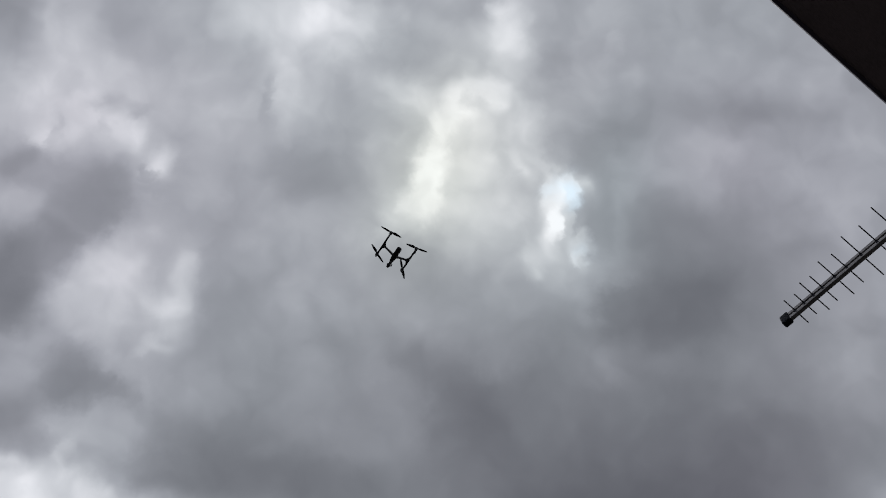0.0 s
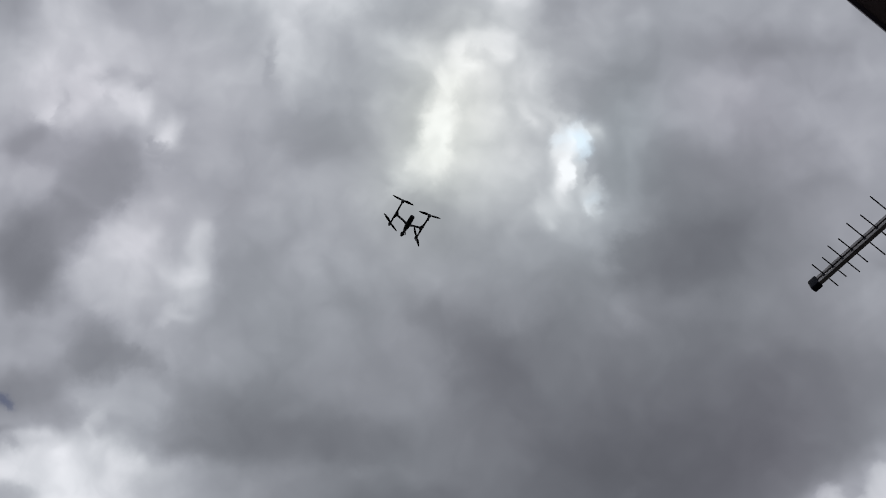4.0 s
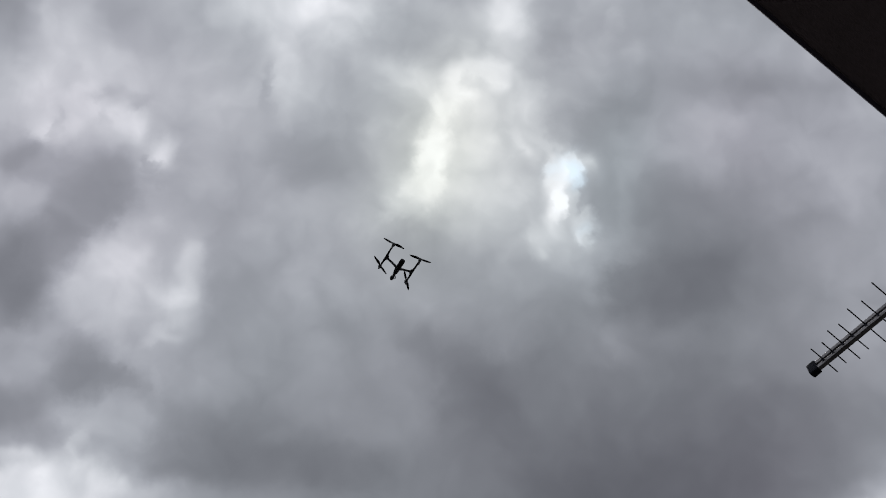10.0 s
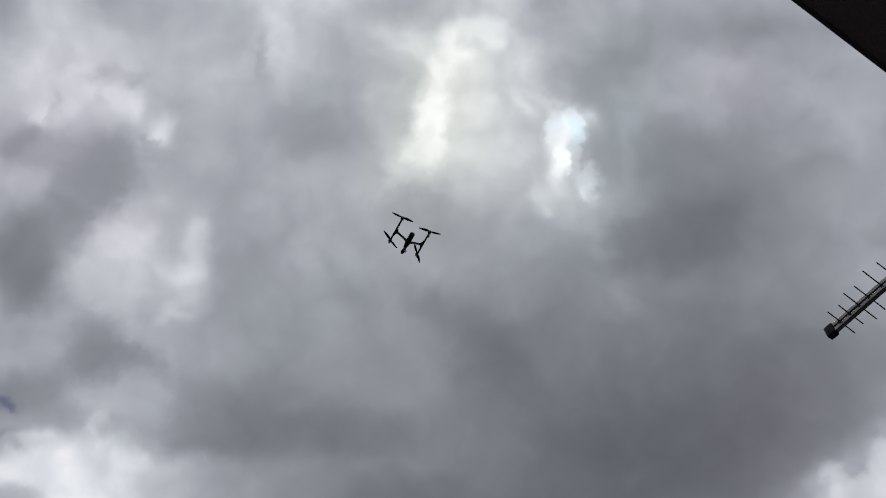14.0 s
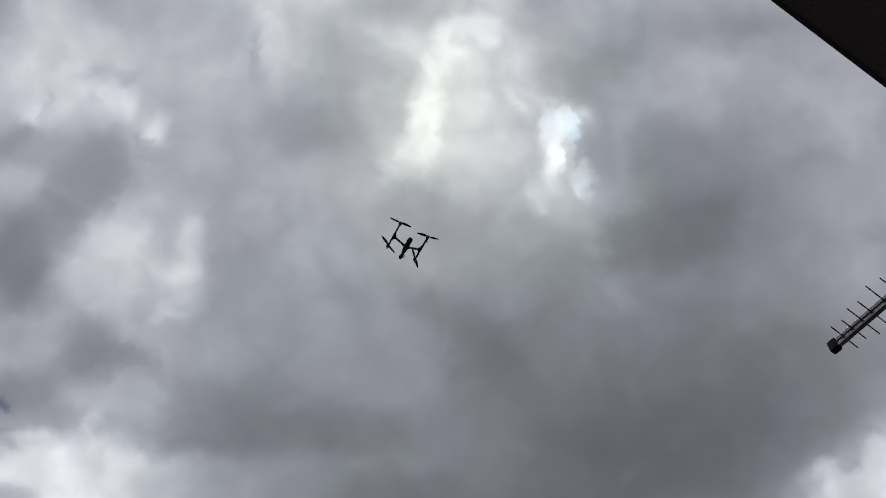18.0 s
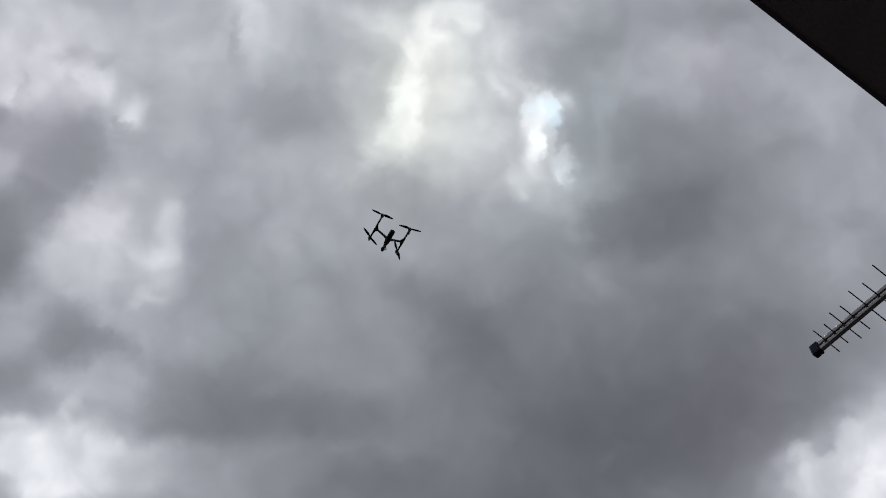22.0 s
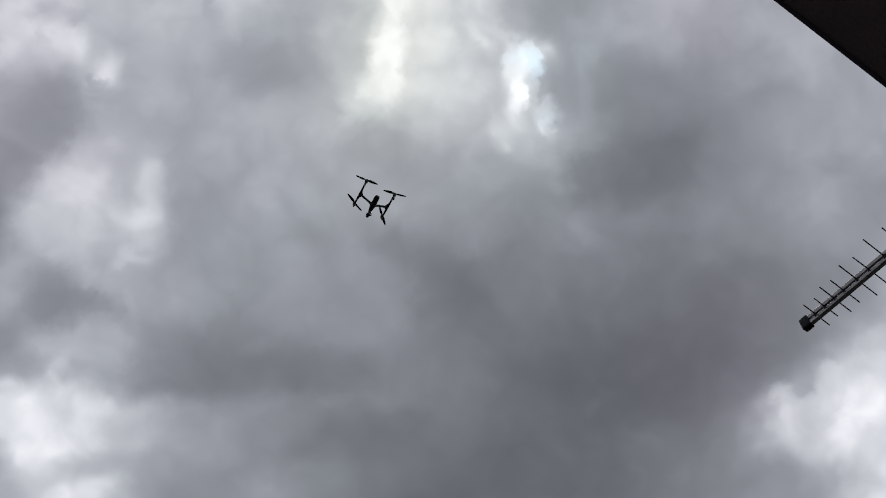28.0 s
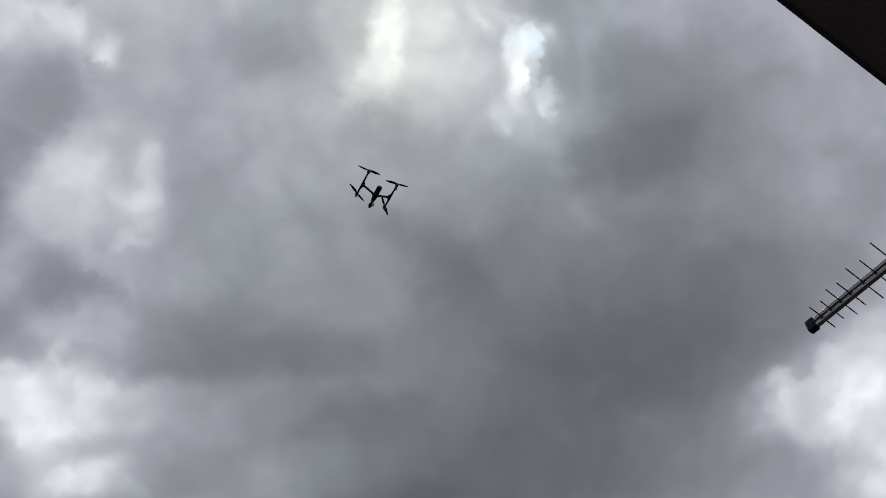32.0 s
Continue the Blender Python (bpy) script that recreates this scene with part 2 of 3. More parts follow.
veil(-44.6, -29.5, 6.3, 1.8, 0, 1.27, 0.6)
veil(-34.4, -27.5, 4.4, 2.7, 0, 0.76, 0.6, 1.6)
veil(-53.8, -22.7, 1.5, 0.8, -20, 0.34, 0.45, 1.6)
veil(-21.4, -18.2, 7.7, 4.2, 0, -0.32, 0.4, 1.2)   # long dark bar
veil(-23.5, -21.2, 13.7, 3.0, 2, -0.52, 0.5, 1.6)
veil(-11.5, -22.1, 6.3, 2.5, 0, -0.63, 0.5, 1.3)
veil(-17.2, -28.8, 4.2, 2.8, 0, -0.20, 0.4, 1.3)
veil(-27.0, -27.4, 6.3, 2.5, 0, 0.09, 0.4, 1.2)
veil(-10.1, 17.0, 4.2, 4.2, 0, 0.38, 0.4, 1.2)   # thin cloud before the sun
veil(-5.9, 4.9, 7.7, 4.2, 0, 0.13, 0.55, 1.2)
veil(-6.6, 26.1, 6.3, 4.2, 0, 1.00, 0.4, 1.1)
veil(-6.6, 21.9, 2.8, 3.2, -10, 0.72, 0.5, 1.4)
veil(-0.6, 26.0, 2.7, 1.8, 30, 1.64, 0.8)
veil(-1.0, 23.0, 1.4, 2.7, -10, 1.72, 0.7, 1.6)
veil(-2.8, 18.4, 1.5, 4.1, -18, 1.80, 0.9, 1.6)
veil(-3.2, 13.9, 2.5, 2.1, 25, 1.66, 0.75, 1.6)
veil(-5.9, 11.7, 2.3, 1.4, 20, 1.27, 0.6)
veil(-2.7, 15.9, 1.3, 2.5, 0, 1.80, 0.8, 1.4)
veil(-4.5, 27.9, 2.8, 1.4, -15, 1.29, 0.5, 1.4)
veil(4.9, 30.2, 1.8, 1.5, 0, 1.44, 0.7, 1.7)
veil(4.3, 27.5, 1.8, 1.4, 0, 1.22, 0.6, 1.6)
veil(1.1, 22.6, 1.5, 2.8, 0, 1.08, 0.5)
veil(5.4, 17.0, 4.2, 5.6, 0, 1.02, 0.5, 1.4)
veil(-6.8, 19.4, 1.8, 3.9, -18, 0.83, 0.55, 1.6)
veil(1.1, 15.9, 1.8, 3.5, 0, 1.03, 0.5)
veil(0.4, 11.3, 3.5, 1.8, 0, 0.72, 0.4, 1.4)
veil(2.9, 19.1, 1.8, 1.7, 0, 1.26, 0.7, 1.8)
veil(5.9, 22.6, 1.1, 1.8, 0, 0.93, 0.5, 1.6)
veil(6.8, 26.1, 2.1, 1.8, 0, 1.10, 0.45, 1.6)
veil(9.9, 27.9, 1.8, 1.5, 0, 1.15, 0.5, 1.6)
veil(9.0, 24.2, 3.2, 3.5, 30, 1.30, 0.75, 1.8)
veil(11.3, 21.2, 1.1, 2.1, 35, 1.44, 0.6, 1.6)
veil(7.5, 20.5, 1.5, 1.3, 0, 0.97, 0.5, 1.6)
veil(2.2, 28.2, 1.5, 1.5, 0, 1.03, 0.5, 1.6)
veil(-3.9, 26.7, 2.8, 1.1, -25, 1.32, 0.5)
veil(10.3, 13.5, 2.1, 4.2, 0, 0.79, 0.4, 1.3)   # rims of the rift
veil(18.0, 22.6, 3.2, 3.2, -30, 0.18, 0.5)
veil(17.3, 14.9, 1.8, 2.8, 0, 0.24, 0.7, 1.8, 0.5)
veil(12.5, 18.2, 1.1, 2.3, 12, 1.66, 0.8, 2)
veil(15.6, 18.7, 1.1, 1.7, 0, 1.55, 0.85, 3)
veil(14.5, 20.6, 0.7, 0.7, 0, 1.02, 0.5, 1.6)
veil(15.9, 14.5, 0.7, 2.0, 0, 0.97, 0.55, 1.6)
veil(15.2, 14.7, 1.0, 1.5, -15, 1.03, 0.5, 1.6)
veil(14.0, 13.6, 0.9, 2.3, 4, 1.74, 0.85, 2.4)
veil(17.3, 10.6, 1.3, 1.0, 0, 1.18, 0.7, 1.6)
veil(17.3, 9.6, 1.1, 0.8, 0, 1.38, 0.7, 1.6)
veil(17.3, 12.0, 0.7, 1.3, -10, 1.22, 0.6, 1.7)
veil(21.0, 10.1, 2.1, 0.6, 0, 0.30, 0.5, 1.4)
veil(10.8, 9.4, 2.1, 1.3, -10, 1.03, 0.55, 1.6)
veil(11.7, 7.5, 1.0, 1.3, 0, 0.90, 0.5, 1.6)
veil(19.4, 26.1, 3.5, 3.2, -20, 0.18, 0.4, 1.3)   # slate bank
veil(27.2, 25.4, 4.2, 2.8, 0, 0.38, 0.3, 1.2)
veil(39.9, 23.0, 5.6, 2.5, 5, 0.50, 0.45, 1.3)
veil(32.8, 14.2, 7.7, 4.2, -5, -0.27, 0.4, 1.3)
veil(29.3, 4.6, 9.5, 4.1, 4, -0.60, 0.6, 1.8)
veil(23.7, 3.6, 3.5, 3.5, 0, -0.68, 0.6, 2.2, 0.7)
veil(45.5, 2.5, 3.2, 3.2, 0, 0.18, 0.5, 1.4)
veil(50.4, 1.5, 4.2, 2.8, 0, 0.34, 0.4, 1.3)
veil(32.1, -2.0, 8.5, 1.8, 0, -0.06, 0.4, 1.3)
veil(5.4, -9.1, 3.9, 3.5, -50, -0.79, 0.5)   # folds of the thick deck
veil(9.6, -14.7, 4.2, 3.2, -50, -0.88, 0.5)
veil(3.6, -11.2, 3.2, 7.7, 0, -0.63, 0.45, 2.2, 0.8)
veil(-2.7, -11.2, 3.5, 4.9, 0, -0.04, 0.4, 1.4)
veil(-5.9, -7.0, 2.8, 1.8, 10, 0.18, 0.45, 1.4)
veil(10.3, -2.7, 3.5, 2.8, 0, 0.00, 0.35, 1.3)
veil(-11.5, -3.5, 2.1, 4.2, 0, -0.06, 0.35, 1.3)
veil(21.9, -3.8, 2.8, 1.0, -50, 0.00, 0.5, 1.6)
veil(28.6, -21.1, 12.7, 5.6, 5, -1.14, 0.5, 1.4)
veil(19.4, -19.6, 4.2, 5.6, 0, -1.05, 0.35, 1.3)
veil(-1.3, -4.5, 2.8, 1.5, 0, -0.27, 0.45)
veil(8.2, -3.5, 2.5, 2.0, 0, 0.09, 0.45)
veil(14.5, -4.2, 2.5, 4.2, 0, -0.47, 0.4)
veil(-3.1, -13.3, 3.5, 4.9, 0, 0.02, 0.45, 1.8)
veil(-10.1, -21.4, 4.2, 2.7, 0, -0.60, 0.45, 2)
veil(4.3, -20.7, 4.2, 2.8, 0, -0.42, 0.35, 1.4)
veil(-1.7, -28.1, 4.9, 2.1, 0, -0.74, 0.4, 1.4)
veil(23.5, -25.8, 1.1, 0.9, 0, -0.68, 0.3)
veil(-20.0, -4.2, 4.2, 3.5, 0, 0.24, 0.35, 1.3)
veil(-13.7, 5.0, 6.3, 4.2, 0, 0.22, 0.45, 1.2)
veil(-15.8, -12.6, 3.5, 2.8, 0, 0.09, 0.3, 1.3)
veil(-14.5, 34.9, 2.8, 2.7, 10, 1.10, 0.6, 1.6)   # upper edge of the deck
veil(-29.3, 31.6, 4.2, 3.2, 20, 0.50, 0.4, 1.3)
veil(-5.5, 35.5, 4.2, 2.1, 0, 0.57, 0.5)
veil(19.6, 37.0, 1.1, 2.8, -8, 0.79, 0.5)
veil(12.6, 34.3, 2.5, 2.8, -20, 0.22, 0.5)
veil(-16.8, 38.9, 3.5, 1.4, 0, 1.38, 0.6, 1.6)
veil(-8.2, 33.4, 4.2, 3.2, -10, 0.34, 0.4, 1.4)
veil(4.2, 40.4, 1.8, 1.5, 0, 1.32, 0.6, 1.6)
veil(10.3, 38.0, 2.8, 2.8, 0, 0.30, 0.4, 1.4)
veil(45.5, -27.7, 2.1, 2.8, 0, 0.28, 0.4, 1.4)   # white break
veil(52.5, -28.0, 5.1, 2.8, 20, 0.93, 0.7, 1.4)
veil(47.5, -24.6, 1.7, 1.5, 0, 0.93, 0.6, 1.6)
veil(47.6, -28.8, 2.5, 1.5, 0, 0.90, 0.6)
veil(54.3, -22.8, 2.1, 2.0, 0, 1.03, 0.65, 1.6)
veil(50.4, -23.5, 1.5, 1.1, -20, 0.18, 0.6, 1.6)

# Rifts through which blue sky shows: place, half width, half height, turn, clearness
RIFTS = []


def rift(right, up, wide, high, turn, clear):
    RIFTS.append((right, up, wide, high, turn, clear, 1.0))


rift(14.5, 18.4, 1.4, 1.3, 0, 0.5)
rift(15.7, 17.6, 1.0, 1.9, 0, 0.65)
rift(12.5, 17.7, 0.8, 1.0, 0, 0.3)
rift(17.4, 10.2, 1.0, 1.1, 0, 0.2)


def mass_sum(tree, point, masses, start):
    total = start
    for i, (right, up, wide, high, turn, gain, edge) in enumerate(masses):
        if i and i % 12 == 0:   # twelve at a time, one batch after the other
            step = tree.nodes.new("ShaderNodeCombineXYZ")
            tree.links.new(math_node(tree, "MULTIPLY", total, 1e-6), step.inputs[2])
            point = vector_node(tree, "ADD", point, step.outputs[0])
        m = tree.nodes.new("ShaderNodeMapping")
        m.vector_type = "TEXTURE"
        m.inputs["Location"].default_value = (right / 100, up / 100, 0)
        m.inputs["Rotation"].default_value = (0, 0, radians(turn))
        m.inputs["Scale"].default_value = (wide / 100, high / 100, 1)
        tree.links.new(point, m.inputs["Vector"])
        q = vector_node(tree, "DOT_PRODUCT", m.outputs[0], m.outputs[0])
        if edge > 1:
            q = math_node(tree, "POWER", q, edge)
        total = math_node(tree, "MULTIPLY_ADD", math_node(tree, "POWER", 0.36788, q), gain, total)
    return total


def veil_over(tree, point, veils, start):
    total = start
    for i, (right, up, wide, high, turn, level, cover, edge, fade) in enumerate(veils):
        if i % 10 == 0:   # ten at a time, one batch after the other
            step = tree.nodes.new("ShaderNodeCombineXYZ")
            tree.links.new(math_node(tree, "MULTIPLY", total, 1e-6), step.inputs[2])
            point = vector_node(tree, "ADD", point, step.outputs[0])
        m = tree.nodes.new("ShaderNodeMapping")
        m.vector_type = "TEXTURE"
        m.inputs["Location"].default_value = (right / 100, up / 100, 0)
        m.inputs["Rotation"].default_value = (0, 0, radians(turn))
        m.inputs["Scale"].default_value = (wide / 100, high / 100, 1)
        tree.links.new(point, m.inputs["Vector"])
        q = vector_node(tree, "DOT_PRODUCT", m.outputs[0], m.outputs[0])
        hold = math_node(tree, "MULTIPLY", math_node(tree, "POWER", 0.36788, math_node(tree, "POWER", q, edge)), cover)
        if fade:
            along = vector_node(tree, "DOT_PRODUCT", m.outputs[0], (1, 0, 0))
            thin = math_node(tree, "MULTIPLY_ADD", along, -fade / 2, 1 - fade / 2)
            hold = math_node(tree, "MULTIPLY", hold, math_node(tree, "MINIMUM", math_node(tree, "MAXIMUM", thin, 0.0), 1.0))
        total = math_node(tree, "MULTIPLY_ADD", hold, math_node(tree, "SUBTRACT", level, total), total)
    return total


SUN_UP, SUN_TURN = 70.6, -21.4   # degrees above the horizon; turn from north to east
world = bpy.data.worlds.new("overcast_sky")
scene.world = world
world.use_nodes = True
wt = world.node_tree
wt.nodes.clear()
direction = wt.nodes.new("ShaderNodeTexCoord").outputs["Generated"]
right_axis, up_axis, away_axis = (Vector(SIGHT[i]) for i in range(3))
away = math_node(wt, "MAXIMUM", vector_node(wt, "DOT_PRODUCT", direction, away_axis), 0.12)
xyz = wt.nodes.new("ShaderNodeCombineXYZ")
wt.links.new(math_node(wt, "DIVIDE", vector_node(wt, "DOT_PRODUCT", direction, right_axis), away), xyz.inputs[0])
wt.links.new(math_node(wt, "DIVIDE", vector_node(wt, "DOT_PRODUCT", direction, up_axis), away), xyz.inputs[1])
deck = xyz.outputs[0]


def ragged(point, scale, detail, reach):
    n = noise_node(wt, point, scale, detail, 0.55)
    return vector_node(wt, "ADD", point, scaled(vector_node(wt, "SUBTRACT", n.outputs["Color"], (0.5, 0.5, 0.5)), reach))


def scaled(vector, amount):
    n = wt.nodes.new("ShaderNodeVectorMath")
    n.operation = "SCALE"
    wt.links.new(vector, n.inputs[0])
    n.inputs["Scale"].default_value = amount
    return n.outputs[0]


# the outlines of the masses are torn at two sizes
torn = ragged(ragged(ragged(deck, 4.5, 2.0, 0.03), 13.0, 2.0, 0.06), 34.0, 1.5, 0.013)
flat = vector_node(wt, "MULTIPLY", torn, (1, 1, 0))
fine = vector_node(wt, "MULTIPLY", ragged(ragged(ragged(deck, 9.0, 2.0, 0.02), 28.0, 3.0, 0.036), 75.0, 2.0, 0.012), (1, 1, 0))
stops = veil_over(wt, fine, VEILS, mass_sum(wt, flat, CLOUDS, 0.467))
# billows, wisps and rounded puffs, stronger where the cloud is bright
billow = math_node(wt, "SUBTRACT", noise_node(wt, torn, 7.0, 4.0, 0.5).outputs["Fac"], 0.5)
wisp = math_node(wt, "SUBTRACT", noise_node(wt, torn, 22.0, 4.0, 0.5, 0.5).outputs["Fac"], 0.5)
puff = wt.nodes.new("ShaderNodeTexVoronoi")
puff.feature = "SMOOTH_F1"
puff.inputs["Scale"].default_value, puff.inputs["Smoothness"].default_value, puff.inputs["Detail"].default_value = 15.0, 0.55, 1.0
wt.links.new(torn, puff.inputs["Vector"])
relief = math_node(wt, "MULTIPLY_ADD", wisp, 0.35, math_node(wt, "MULTIPLY", billow, 1.1))
relief = math_node(wt, "MULTIPLY_ADD", math_node(wt, "SUBTRACT", 0.92, puff.outputs["Distance"]), 0.55, relief)
depth = math_node(wt, "MINIMUM", math_node(wt, "MAXIMUM", math_node(wt, "MULTIPLY_ADD", stops, 0.4, 0.47), 0.40), 0.85)
stops = math_node(wt, "MULTIPLY_ADD", relief, depth, stops)
stops = math_node(wt, "MINIMUM", math_node(wt, "MAXIMUM", stops, -1.7), 1.9)
light = math_node(wt, "MULTIPLY", math_node(wt, "POWER", 2.0, stops), 0.27)
# thick cloud is bluish to violet, thin cloud before the sun nearly white
tint = wt.nodes.new("ShaderNodeValToRGB")
ramp = tint.color_ramp
ramp.elements[0].position, ramp.elements[0].color = 0.14, (0.955, 0.987, 1.14, 1)
ramp.elements[1].position, ramp.elements[1].color = 0.95, (0.985, 0.995, 1.045, 1)
for place, shade in ((0.32, (0.95, 0.99, 1.115, 1)), (0.6, (0.955, 0.99, 1.095, 1)), (0.78, (0.965, 0.995, 1.065, 1))):
    ramp.elements.new(place).color = shade
wt.links.new(math_node(wt, "MULTIPLY_ADD", stops, 0.3, 0.45), tint.inputs[0])
hue = wt.nodes.new("ShaderNodeMix")
hue.data_type, hue.blend_type = "RGBA", "MULTIPLY"
hue.inputs[0].default_value = 1.0
drift = wt.nodes.new("ShaderNodeValToRGB")
drift.color_ramp.elements[0].position, drift.color_ramp.elements[0].color = 0.35, (0.978, 1.003, 0.999, 1)
drift.color_ramp.elements[1].position, drift.color_ramp.elements[1].color = 0.65, (0.998, 1.0, 1.006, 1)
wt.links.new(noise_node(wt, deck, 3.2, 2.0, 0.5).outputs["Fac"], drift.inputs[0])
wt.links.new(tint.outputs[0], hue.inputs[6])
wt.links.new(drift.outputs[0], hue.inputs[7])
# the sun's aureole warms the thin cloud in front of it
aureole = mass_sum(wt, deck, [(-2.0, 19.4, 6.5, 13.0, -12, 0.75, 1.0), (2.0, 18.0, 15.0, 15.0, 0, 0.4, 1.0)], 0.0)
warm = wt.nodes.new("ShaderNodeMix")
warm.data_type, warm.blend_type = "RGBA", "MULTIPLY"
wt.links.new(aureole, warm.inputs[0])
wt.links.new(hue.outputs[2], warm.inputs[6])
warm.inputs[7].default_value = (1.016, 1.014, 0.935, 1)
# the broken banks are a little rosier than the even deck
bank = mass_sum(wt, deck, [(-48.0, 8.0, 17.0, 38.0, 0, 0.75, 1.0), (46.0, -22.0, 20.0, 14.0, 0, 0.55, 1.0), (44.0, 24.0, 18.0, 16.0, 0, 0.75, 1.0)], 0.0)
rosy = wt.nodes.new("ShaderNodeMix")
rosy.data_type, rosy.blend_type = "RGBA", "MULTIPLY"
wt.links.new(bank, rosy.inputs[0])
wt.links.new(warm.outputs[2], rosy.inputs[6])
rosy.inputs[7].default_value = (1.028, 0.985, 1.015, 1)
# and the thick deck beside the rift is a little greener
lee = wt.nodes.new("ShaderNodeMix")
lee.data_type, lee.blend_type = "RGBA", "MULTIPLY"
wt.links.new(mass_sum(wt, deck, [(21.0, 18.0, 5.5, 12.0, -10, 0.9, 1.0)], 0.0), lee.inputs[0])
wt.links.new(rosy.outputs[2], lee.inputs[6])
lee.inputs[7].default_value = (0.965, 1.006, 0.995, 1)
cloud_colour = wt.nodes.new("ShaderNodeVectorMath")
cloud_colour.operation = "SCALE"
wt.links.new(lee.outputs[2], cloud_colour.inputs[0])
wt.links.new(light, cloud_colour.inputs["Scale"])
clear_sky = wt.nodes.new("ShaderNodeTexSky")
clear_sky.sky_type, clear_sky.sun_disc = "NISHITA", False
clear_sky.sun_elevation, clear_sky.sun_rotation = radians(SUN_UP), radians(SUN_TURN)
clear_light = vector_node(wt, "ADD", scaled(clear_sky.outputs[0], 0.05), (0.40, 0.58, 0.68))   # blue sky, veiled by thin haze
open_part = math_node(wt, "MINIMUM", math_node(wt, "MAXIMUM", mass_sum(wt, fine, RIFTS, 0.0), 0.0), 0.9)
over = wt.nodes.new("ShaderNodeMix")
over.data_type = "RGBA"
wt.links.new(open_part, over.inputs[0])
wt.links.new(cloud_colour.outputs[0], over.inputs[6])
wt.links.new(clear_light, over.inputs[7])
# small holes low in the broken bank, where the sky is deep blue
deep_light = vector_node(wt, "ADD", scaled(clear_sky.outputs[0], 0.012), (0.045, 0.055, 0.11))
holes = math_node(wt, "MINIMUM", mass_sum(wt, fine, [(-54.8, -17.3, 1.0, 0.9, 0, 0.68, 1.3), (-53.6, -18.2, 0.8, 0.9, 0, 0.55, 1.3)], 0.0), 0.85)
under = wt.nodes.new("ShaderNodeMix")
under.data_type = "RGBA"
wt.links.new(holes, under.inputs[0])
wt.links.new(over.outputs[2], under.inputs[6])
wt.links.new(deep_light, under.inputs[7])
background = wt.nodes.new("ShaderNodeBackground")
background.inputs["Strength"].default_value = 1.0
wt.links.new(under.outputs[2], background.inputs["Color"])
wt.links.new(background.outputs[0], wt.nodes.new("ShaderNodeOutputWorld").inputs["Surface"])

sun = new("sun", bpy.data.lights.new("sun", "SUN"))
sun.data.energy, sun.data.angle, sun.data.color = 0.6, radians(14), (1.0, 0.96, 0.9)
sun.matrix_world = look((0, 0, 40), Vector((0, 0, 40)) - Vector((math.sin(radians(SUN_TURN)) * math.cos(radians(SUN_UP)), math.cos(radians(SUN_TURN)) * math.cos(radians(SUN_UP)), math.sin(radians(SUN_UP)))))


# ---- materials ----
def material(name, colour, rough=0.6, metal=0.0, grain=40.0, vary=0.25, stain=3.0, bump=0.15, stretch=(1, 1, 1), shine=0.5):
    """A surface with fine grain and wider stains: both move the colour and the gloss, the grain gives the relief."""
    m = bpy.data.materials.new(name)
    m.use_nodes = True
    t = m.node_tree
    shader = t.nodes["Principled BSDF"]
    where = t.nodes.new("ShaderNodeTexCoord").outputs["Object"]
    mapping = t.nodes.new("ShaderNodeMapping")
    mapping.inputs["Scale"].default_value = stretch
    t.links.new(where, mapping.inputs["Vector"])
    fine = noise_node(t, mapping.outputs[0], grain, 6.0, 0.6).outputs["Fac"]
    wide = noise_node(t, where, stain, 4.0, 0.55, 0.4).outputs["Fac"]
    both = math_node(t, "ADD", math_node(t, "MULTIPLY", fine, 0.5), math_node(t, "MULTIPLY", wide, 0.5))
    ramp = t.nodes.new("ShaderNodeValToRGB")
    low = tuple(c * (1 - vary) for c in colour)
    high = tuple(min(1.0, c * (1 + vary)) for c in colour)
    ramp.color_ramp.elements[0].position, ramp.color_ramp.elements[0].color = 0.32, (*low, 1)
    ramp.color_ramp.elements[1].position, ramp.color_ramp.elements[1].color = 0.68, (*high, 1)
    t.links.new(both, ramp.inputs[0])
    t.links.new(ramp.outputs[0], shader.inputs["Base Color"])
    shader.inputs["Metallic"].default_value, shader.inputs["Specular IOR Level"].default_value = metal, shine
    t.links.new(math_node(t, "MULTIPLY_ADD", math_node(t, "SUBTRACT", wide, 0.5), 0.35, rough), shader.inputs["Roughness"])
    if bump:
        b = t.nodes.new("ShaderNodeBump")
        b.inputs["Strength"].default_value, b.inputs["Distance"].default_value = bump, 0.004
        t.links.new(fine, b.inputs["Height"])
        t.links.new(b.outputs[0], shader.inputs["Normal"])
    return m


ALUMINIUM = material("oxidised_aluminium", (0.26, 0.247, 0.25), 0.36, 0.75, 60, 0.55, 9, 0.08, (2.5, 0.35, 2.5), 0.4)
ROD = material("dark_weathered_rod", (0.03, 0.03, 0.031), 0.7, 0.0, 120, 0.3, 14, 0.0, (1, 1, 1), 0.25)
BLACK_PLASTIC = material("black_plastic", (0.011, 0.012, 0.021), 0.7, 0.0, 160, 0.3, 12, 0.05, (1, 1, 1), 0.22)
STEEL = material("galvanised_steel", (0.38, 0.39, 0.4), 0.45, 0.85, 60, 0.2, 7, 0.06)
SHELL = material("dark_grey_drone_shell", (0.014, 0.015, 0.017), 0.6, 0.0, 140, 0.25, 20, 0.02, (1, 1, 1), 0.25)
CARBON = material("black_carbon_tube", (0.008, 0.008, 0.009), 0.55, 0.0, 260, 0.3, 30, 0.0, (1, 1, 1), 0.25)
MOTOR = material("black_motor_can", (0.012, 0.012, 0.013), 0.5, 0.3, 200, 0.2, 30, 0.0, (1, 1, 1), 0.3)
